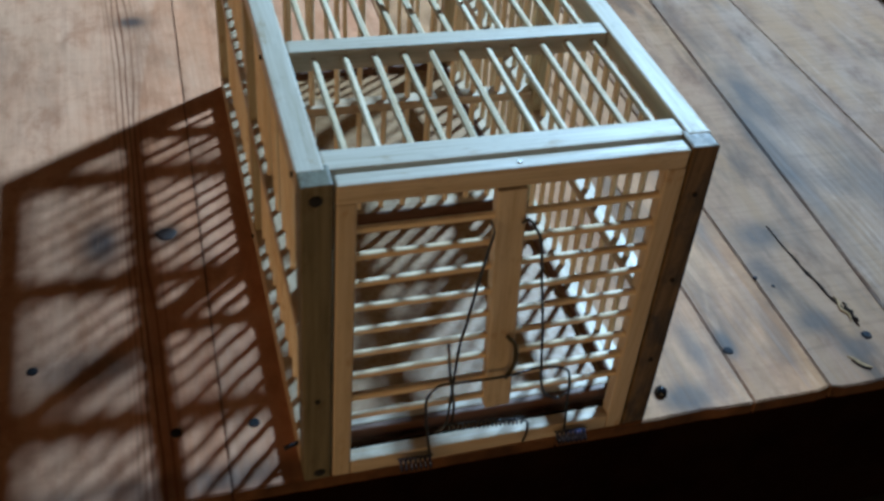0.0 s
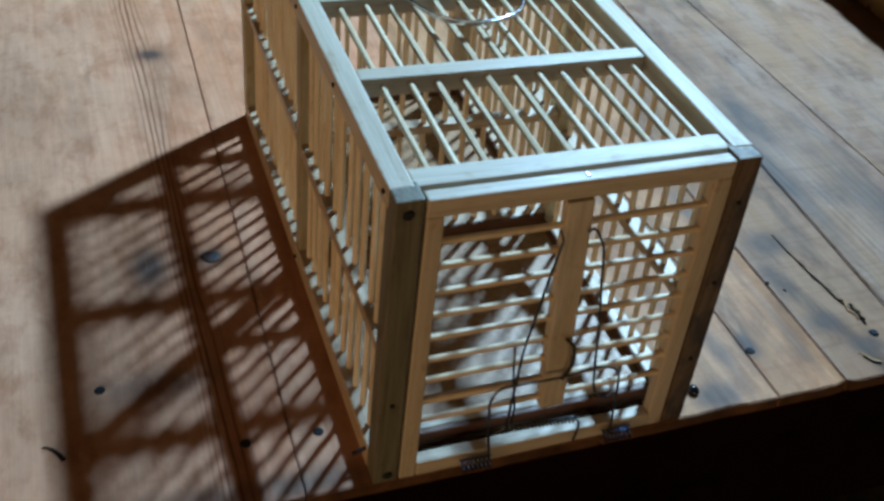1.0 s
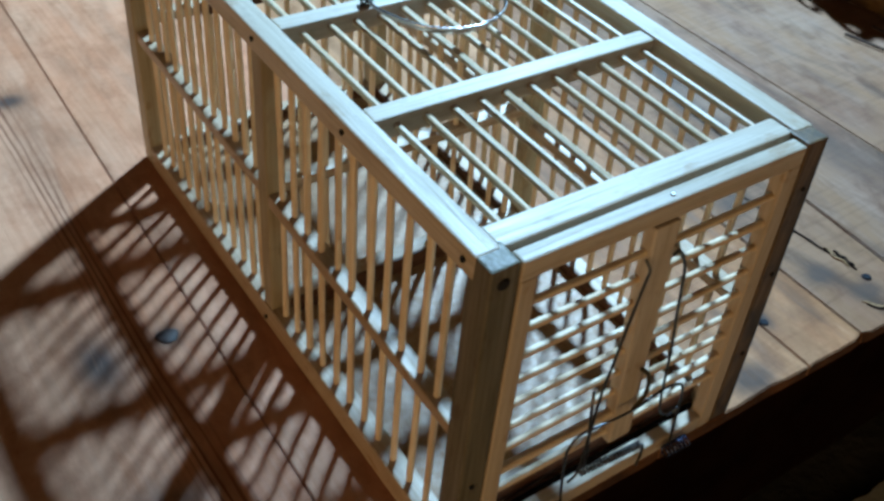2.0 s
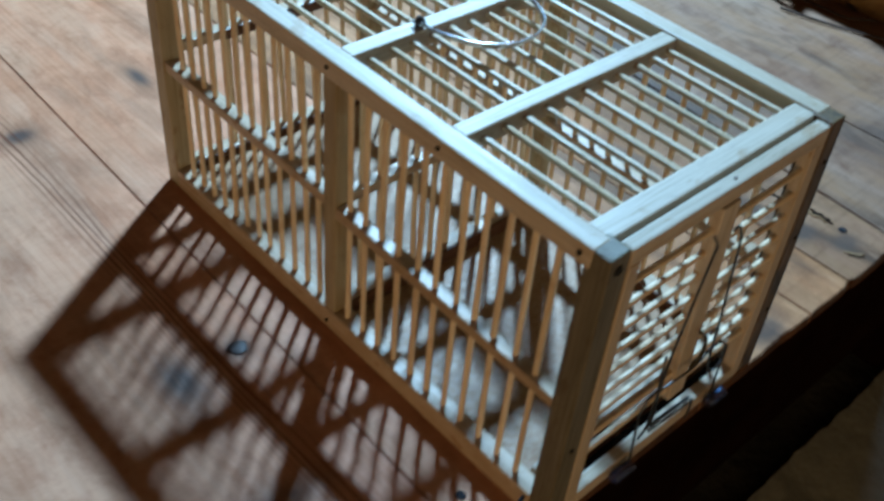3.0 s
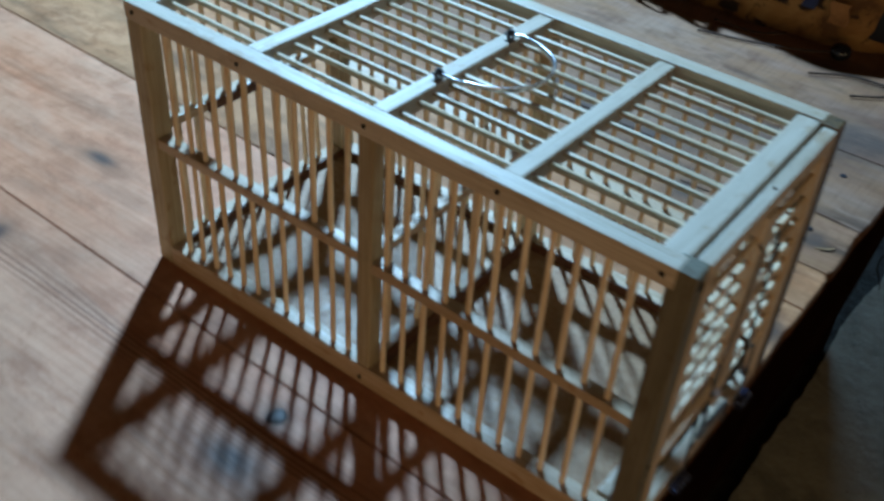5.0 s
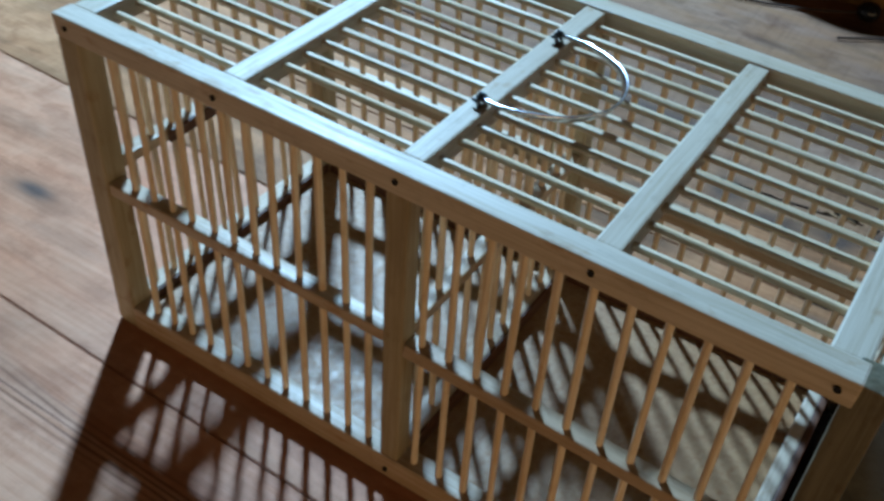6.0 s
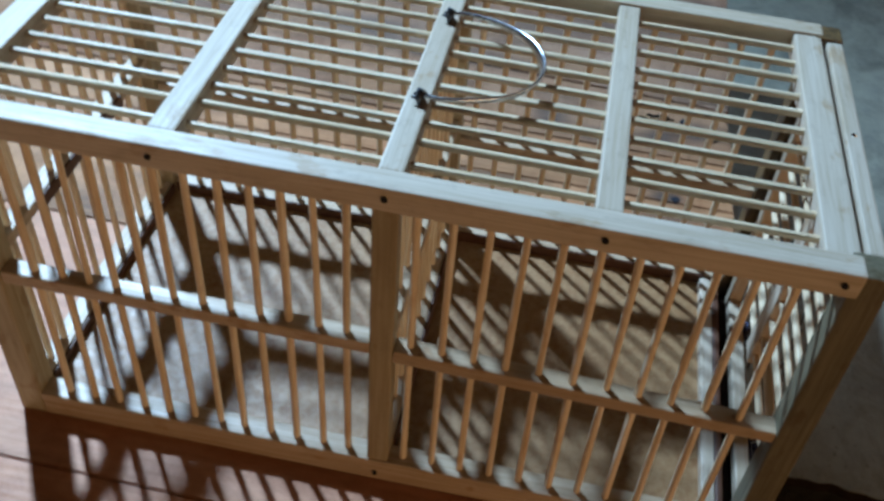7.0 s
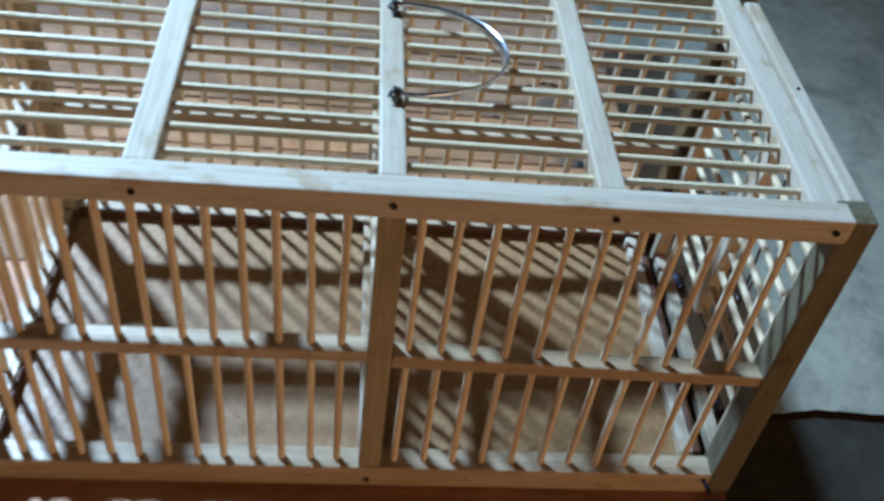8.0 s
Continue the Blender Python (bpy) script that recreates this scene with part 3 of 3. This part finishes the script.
    part("apron", box_bm(0.02, TY1 - 0.06, 0.12, 0.003), SIDE, t, "red-brown side apron", Matrix.Translation((TX0 + 0.0125, TY1 / 2 + 0.03, -THICK - 0.06)))
    return t


table()


def floor_crack(points, half):
    """A hairline crack in the slab."""
    line = curve_through([(x, y, FLOOR + 0.0008) for x, y in points], 5)
    wobbly = [p + Vector((0.003 * noise.noise(p * 90), 0.003 * noise.noise(p * 90 + Vector((7, 0, 0))), 0)) for p in line]
    part("crack", ribbon_bm(wobbly, lambda f: half * (0.3 + 0.7 * math.sin(math.pi * f))), SPLIT, slab, "dark hairline crack in the concrete")


floor_crack(((1.02, 0.02), (1.1, 0.045), (1.16, 0.03), (1.26, 0.06)), 0.0016)
floor_crack(((1.12, -0.02), (1.2, 0.01), (1.3, -0.01), (1.42, 0.02)), 0.0018)


# ---- the bird cage ----
W, L, H = 0.206, 0.429, 0.215
RAIL = 0.013


def rod(a, b, parent, r=0.0019):
    a, b = Vector(a), Vector(b)
    d = b - a
    basis = Matrix.LocRotScale((a + b) / 2, d.to_track_quat("Z", "Y"), None)
    return part("rod", rod_mesh(d.length, r), BAMBOO, parent, "", basis)


def cage():
    c = thing("bird_cage", (0, 0, TOP), "handmade pale pine bird cage with cane rods on the table", "bird cage")
    p = 0.015
    m0, m1 = 0.206, 0.218  # the posts half way
    for x in (0, W - p):
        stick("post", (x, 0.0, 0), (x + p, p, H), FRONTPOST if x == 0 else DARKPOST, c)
        stick("post", (x, L - p, 0), (x + p, L, H - RAIL), POSTWOOD, c)
        xa = x if x == 0 else W - RAIL
        out = -0.0004 if x == 0 else 0.0004
        stick("post", (xa + 0.001, m0, 0.017), (xa + RAIL - 0.001, m1, H - RAIL), POSTWOOD, c)
        stick("top_rail", (xa + out, 0.0105, H - RAIL), (xa + RAIL + out, L, H + 0.0004), PINE, c)
        stick("bottom_rail", (xa, p, 0), (xa + RAIL, L - p, 0.017), RAILWOOD, c)
        for y0, y1, z, lean in ((p - 0.004, m0, 0.100, 1.7), (m1, L - p, 0.106, 0.0)) if x == 0 else ((p, m0, 0.091, 0.5), (m1, L - p, 0.094, 0.2)):
            stick("middle_rail", (xa + 0.001, y0, z), (xa + RAIL - 0.001, y1, z + 0.008), RAILWOOD, c, turn=Matrix.Rotation(radians(lean), 4, "X"))
        xr = xa + RAIL / 2
        ys = [0.0335 + 0.0165 * i for i in range(11)] + [0.2305 + 0.0152 * i for i in range(12)]
        for y in ys:
            j = random.uniform(-0.0007, 0.0007)
            rod((xr, y + j, 0.012), (xr + random.uniform(-.0006, .0006), y - j, H - RAIL + 0.002), c)
    # bars across the top
    for y0, y1 in ((0.0115, 0.0265), (0.111, 0.123), (0.2065, 0.2185), (0.311, 0.324), (L - 0.016, L)):
        stick("cross_bar", (RAIL, y0, H - 0.0125), (W - RAIL, y1, H - 0.0005), PINE, c)
    for i in range(11):
        x = 0.0265 + 0.0158 * i
        j = random.uniform(-0.0006, 0.0006)
        rod((x + j, 0.014, H - 0.006), (x - j, L - 0.004, H - 0.006), c, 0.0019)
    # back wall and the partition half way
    stick("bottom_rail", (p, L - 0.014, 0), (W - p, L - 0.001, 0.017), RAILWOOD, c)
    stick("middle_rail", (p, L - 0.013, 0.115), (W - p, L - 0.002, 0.123), RAILWOOD, c)
    stick("bottom_rail", (RAIL, 0.206, 0.006), (W - RAIL, 0.218, 0.0228), RAILWOOD, c)
    stick("middle_rail", (RAIL, 0.207, 0.108), (W - RAIL, 0.217, 0.115), RAILWOOD, c)
    for i in range(11):
        x = 0.0265 + 0.0158 * i
        rod((x, L - 0.0075, 0.012), (x, L - 0.0075, H - 0.008), c)
        rod((x, 0.212, 0.014), (x, 0.212, H - 0.008), c)
    # liners: dark strips whose colour also holds the shade of the rail faces
    stick("liner", (p + 0.001, 0.0172, 0.006), (W - p - 0.001, 0.0216, 0.017), LINER, c, label="dark brown wooden strip with the rail's shade in its colour")
    stick("front_rail", (p + 0.001, 0.0218, 0.006), (W - p - 0.001, 0.0295, 0.0168), PINE, c)
    # solid bar coloured near black, drawing the shade inside the door slot
    stick("groove", (p + 0.001, 0.0088, 0.0008), (W - p - 0.001, 0.0171, 0.003), SPLIT, c, label="near-black strip that paints the shade in the door slot")
    stick("liner", (RAIL, 0.204, 0.0085), (W - RAIL, 0.2058, 0.0225), LINER, c, label="dark brown wooden strip with the rail's shade in its colour")
    stick("liner", (p, L - 0.0162, 0.003), (W - p, L - 0.0142, 0.0165), LINER, c, label="dark brown wooden strip with the rail's shade in its colour")
    stick("liner", (0.05, L - 0.0148, 0.1145), (0.15, L - 0.0132, 0.1225), LINER, c, label="dark brown wooden strip with the rail's shade in its colour")
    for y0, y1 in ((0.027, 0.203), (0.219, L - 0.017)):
        stick("liner", (W - RAIL - 0.002, y0, 0.004), (W - RAIL - 0.0002, y1, 0.0178), LINER, c, label="dark brown wooden strip with the rail's shade in its colour")
    part("floor_panel", box_bm(W - 2 * RAIL, L - 0.04, 0.004, 0.0006), PLY, c, "pale thin floor panel", Matrix.Translation((W / 2, L / 2 + 0.005, 0.008)))
    nm = nail_mesh()
    nm.materials.append(IRON)
    turn = Matrix.Rotation(radians(90), 4, "Y")
    for y, z in ((0.018, H - 0.006), (0.117, H - 0.0055), (0.212, H - 0.0055), (0.318, H - 0.006), (0.213, 0.007), (0.42, H - 0.006)):
        part("nail", nm, IRON, c, "", Matrix.Translation((-0.0007, y, z)) @ turn)
    side = Matrix.Rotation(radians(90), 4, "X")
    for x, z in ((0.0075, 0.07), (W - 0.0075, 0.185), (W - 0.007, 0.125), (W - 0.007, 0.06)):
        part("nail", nm, IRON, c, "", Matrix.Translation((x, -0.0003, z)) @ side)
    bore = nail_mesh(0.0034, 0.0012)
    part("nail", bore, IRON, c, "", Matrix.Translation((0.0068, -0.0003, 0.2065)) @ side)
    part("nail", bore.copy(), IRON, c, "", Matrix.Translation((0.0085, -0.0003, 0.0065)) @ side)
    # sliding door between the front posts
    top = stick("door", (p + 0.001, 0.0, H - 0.0125), (W - p - 0.001, 0.0085, H - 0.001), PINE, c, label="sliding door of pine and cane with sprung wires")
    inv = top.matrix_basis.inverted()

    def under(ob):
        ob.parent = top
        ob.matrix_basis = inv @ ob.matrix_basis

    under(stick("stile", (p + 0.001, 0.0, 0.0), (p + 0.011, 0.0085, H - 0.0125), PINE, c))
    under(stick("stile", (W - p - 0.011, 0.0, 0.0), (W - p - 0.001, 0.0085, H - 0.0125), PINE, c))
    under(stick("centre_stile", (0.0965, -0.001, 0.041), (0.1115, 0.0075, H - 0.0135), PINE, c, turn=Matrix.Rotation(radians(-3.0), 4, "Y")))
    under(stick("sill", (p + 0.011, 0.0, 0.0), (W - p - 0.011, 0.0085, 0.012), PINE, c))
    for i in range(9):
        z = 0.184 - 0.017 * i
        under(rod((p + 0.006, 0.004, z + random.uniform(-.0007, .0007)), (W - p - 0.006, 0.004, z + random.uniform(-.0007, .0007)), c, 0.0019 if i != 7 else 0.0024))
    # sprung wires of the door
    y = -0.0035

    def wire(points, r=0.0008, name="wire", material=STEEL, label=""):
        under(part(name, tube_bm(points, r), material, c, label, smooth=True))

    wire(curve_through([(0.0705, y, 0.008), (0.0675, y, 0.03), (0.0655, y, 0.052), (0.066, y, 0.063), (0.072, y, 0.071), (0.085, y - .002, 0.0735), (0.106, y - .003, 0.074), (0.13, y, 0.073), (0.144, y, 0.0685), (0.148, y, 0.058), (0.1495, y, 0.035), (0.1515, y, 0.009)]))
    wire(curve_through([(0.0715, y, 0.03), (0.0775, y, 0.036), (0.079, y, 0.06), (0.0805, y, 0.1), (0.083, y, 0.118), (0.0865, y, 0.145), (0.0905, y, 0.172), (0.0915, y, 0.179), (0.0905, y + .003, 0.184)]))
    wire([(0.0745, y, 0.104), (0.077, y, 0.08), (0.0815, y, 0.05), (0.081, y, 0.037)], 0.0008)
    wire(curve_through([(0.105, y, 0.183), (0.109, y, 0.184), (0.113, y, 0.178), (0.117, y, 0.168), (0.121, y, 0.14), (0.126, y, 0.105), (0.1285, y, 0.08), (0.131, y, 0.06), (0.1345, y, 0.049), (0.142, y, 0.043), (0.148, y, 0.046)]))
    wire(coil_points((0.052, y - 0.002, 0.0075), (0.0715, y - 0.002, 0.006), 0.0036, 7), 0.0007, "spring", COIL, label="blue-black coiled spring")
    wire(coil_points((0.146, y - 0.002, 0.0065), (0.1655, y - 0.002, 0.005), 0.0036, 7), 0.0007, "spring", COIL, label="blue-black coiled spring")
    wire(coil_points((0.079, y, 0.033), (0.124, y, 0.0275), 0.0019, 18, 8), 0.0006, "spring", label="long dark coiled spring")
    wire(curve_through([(0.124, y, 0.0275), (0.127, y, 0.024), (0.1275, y, 0.014), (0.126, y, 0.006)]), 0.0008)
    wire(curve_through([(0.1065, y, 0.103), (0.111, y - .002, 0.097), (0.1115, y - .003, 0.084), (0.109, y, 0.069)]), 0.0012, "latch", RUST, label="dark bent latch")
    dn = nail_mesh(0.0014, 0.0008)
    under(part("nail", dn, BRIGHT, c, "", Matrix.Translation((0.103, 0.0042, H - 0.0008))))
    # wire handle, lying over towards the door, on two staples
    loop = curve_through([(0.068, 0.212, H + 0.003), (0.0665, 0.2, H + 0.0035), (0.069, 0.186, H + 0.004), (0.077, 0.17, H + 0.004), (0.09, 0.160, H + 0.004), (0.105, 0.157, H + 0.004), (0.121, 0.161, H + 0.004), (0.134, 0.171, H + 0.004), (0.143, 0.187, H + 0.004), (0.147, 0.201, H + 0.0035), (0.146, 0.212, H + 0.003)], 8)
    h = part("handle", band_bm(loop), BRIGHT, c, "bright steel wire handle hammered flat at its bend", smooth=True)
    for x in (0.068, 0.146):
        part("staple", tube_bm(curve_through([(x - 0.003, 0.211, H - 0.002), (x - 0.003, 0.211, H + 0.003), (x, 0.212, H + 0.0055), (x + 0.003, 0.211, H + 0.003), (x + 0.003, 0.211, H - 0.002)]), 0.0009), STEEL, h, smooth=True)
        part("staple", tube_bm(coil_points((x - 0.002, 0.213, H + 0.001), (x + 0.002, 0.210, H + 0.004), 0.0022, 2.5, 10), 0.0008), STEEL, h, smooth=True)
    # a nail left standing out of the foot of the post
    part("nail", tube_bm([(0.004, 0.02, 0.013), (-0.004, 0.018, 0.0125), (-0.0085, 0.017, 0.012)], 0.0013), IRON, c, smooth=True)
    # the cage is a little out of true: higher at the back, wider at its foot
    for ob in c.children_recursive:
        m = ob.matrix_basis if ob.parent == c else ob.parent.matrix_basis @ ob.matrix_basis
        if ob.data.users > 1:
            ob.data = ob.data.copy()
        back = m.inverted()
        for v in ob.data.vertices:
            q = m @ v.co
            q.z += 0.014 * max(0.0, q.y) * q.z / H
            q.x += 0.011 * max(0.0, q.x) / W * (1 - q.z / H)
            v.co = back @ q
    return c


cage()


# ---- the bag behind the cage and what lies beside it ----
HIGH, LEANS = 0.085, -0.35  # half the height of the bag, and how far it bulges over


def bag():
    b = thing("cloth_bag", (0.925, 0.33, TOP), "slumped ochre cloth bag with dark blotches and black straps", "bag")
    bm = bmesh.new()
    nu, nv, half, r = 70, 40, 0.385, 0.135
    rings = []
    for i in range(nu + 1):
        u = -1 + 2 * i / nu
        y = 0.12 + u * half
        k = (1 - abs(u) ** 5) ** 0.5
        ring = []
        for j in range(nv):
            a = math.pi * j / (nv - 1)
            q = Vector((math.cos(a), y * 5, math.sin(a)))
            f = 1 + 0.1 * noise.noise(q * 0.9) + 0.06 * noise.noise(q * 2.7) + 0.03 * noise.noise(q * 6)
            z = 2 * HIGH * max(0.0, math.sin(a)) ** 0.7 * k * f
            x = (r * math.copysign(abs(math.cos(a)) ** 0.6, math.cos(a))) * k * f + LEANS * z
            ring.append(bm.verts.new((x + 0.05 * y, y, z)))
        rings.append(ring)
    for p, q in zip(rings, rings[1:]):
        for j in range(nv):
            bm.faces.new((p[j], p[(j + 1) % nv], q[(j + 1) % nv], q[j]))
    bm.faces.new(rings[0][::-1])
    bm.faces.new(rings[-1])
    part("body", bm, BAGCLOTH, b, smooth=True)

    def band(y, width, name, material, label, lift, lo, hi):
        """A strap laid over the near side, from angle lo to hi."""
        sb = bmesh.new()
        rows = []
        k = (1 - abs((y - 0.12) / half) ** 5) ** 0.5
        for i in range(25):
            a = radians(lo + (hi - lo) * i / 24)
            z = 2 * HIGH * max(0.0, math.sin(a)) ** 0.7 * k + lift
            x = (r * k + lift) * math.copysign(abs(math.cos(a)) ** 0.6, math.cos(a)) * 1.05 + LEANS * z
            n = Vector((math.cos(a), 0, math.sin(a))) * 0.003
            c = Vector((x + 0.05 * y, y + 0.012 * math.sin(i * 0.3) * (hi - lo) / 90, max(0.003, z)))
            s = Vector((0, width / 2, 0))
            rows.append([sb.verts.new(c - s), sb.verts.new(c + s), sb.verts.new(c + s + n), sb.verts.new(c - s + n)])
        for p, q in zip(rows, rows[1:]):
            for j in range(4):
                sb.faces.new((p[j], p[(j + 1) % 4], q[(j + 1) % 4], q[j]))
        sb.faces.new(rows[0][::-1])
        sb.faces.new(rows[-1])
        bmesh.ops.recalc_face_normals(sb, faces=sb.faces[:])
        return part(name, sb, material, b, label)

    band(-0.225, 0.03, "strap", STRAP, "black webbing strap", 0.006, 90, 177)
    band(0.04, 0.02, "strap", STRAP, "black webbing strap", 0.006, 90, 176)
    band(0.1, 0.012, "strap", STRAP, "black webbing strap", 0.006, 90, 176)
    band(-0.14, 0.016, "patch", BLUE, "dark blue cloth tab", 0.006, 158, 170)
    buckle = band(-0.175, 0.022, "buckle", BRASS, "worn brass buckle", 0.009, 164, 174)
    ball = bmesh.new()
    bmesh.ops.create_uvsphere(ball, u_segments=20, v_segments=12, radius=0.0125)
    for v in ball.verts:
        v.co.z *= 0.85
    part("toggle", ball, STRAP, b, "black round toggle", Matrix.Translation((-0.157, -0.19, 0.0112)), smooth=True).data.materials[0] = TOGGLE
    for pts in (((-0.208, -0.03, 0), (-0.197, -0.074, 0), (-0.183, -0.115, 0), (-0.17, -0.16, 0.004), (-0.15, -0.2, 0.008)),
                ((-0.164, -0.032, 0), (-0.163, -0.06, 0), (-0.161, -0.089, 0), (-0.15, -0.12, 0.006)),
                ((-0.22, -0.177, 0), (-0.2, -0.205, 0), (-0.19, -0.224, 0), (-0.188, -0.26, 0), (-0.19, -0.31, 0)),
                ((-0.241, -0.233, 0), (-0.228, -0.25, 0), (-0.217, -0.262, 0), (-0.2, -0.275, 0.002), (-0.18, -0.28, 0.01))):
        part("drawstring", tube_bm([p + Vector((0, 0, 0.0026)) for p in curve_through(pts)], 0.0015, 8, 0.7), CORD, b, "dark leather drawstring", smooth=True)
    return b


bag()


def black_knob():
    """A round black knob standing beside the foot of the cage."""
    t = thing("knob", (0.238, 0.019, TOP), "small glossy black round knob on the table beside the cage", "knob")
    bm = bmesh.new()
    bmesh.ops.create_uvsphere(bm, u_segments=20, v_segments=12, radius=0.0044)
    for v in bm.verts:
        v.co.z = max(0.0, v.co.z * 1.1)
    part("head", bm, TOGGLE, t, smooth=True)
    return t


black_knob()
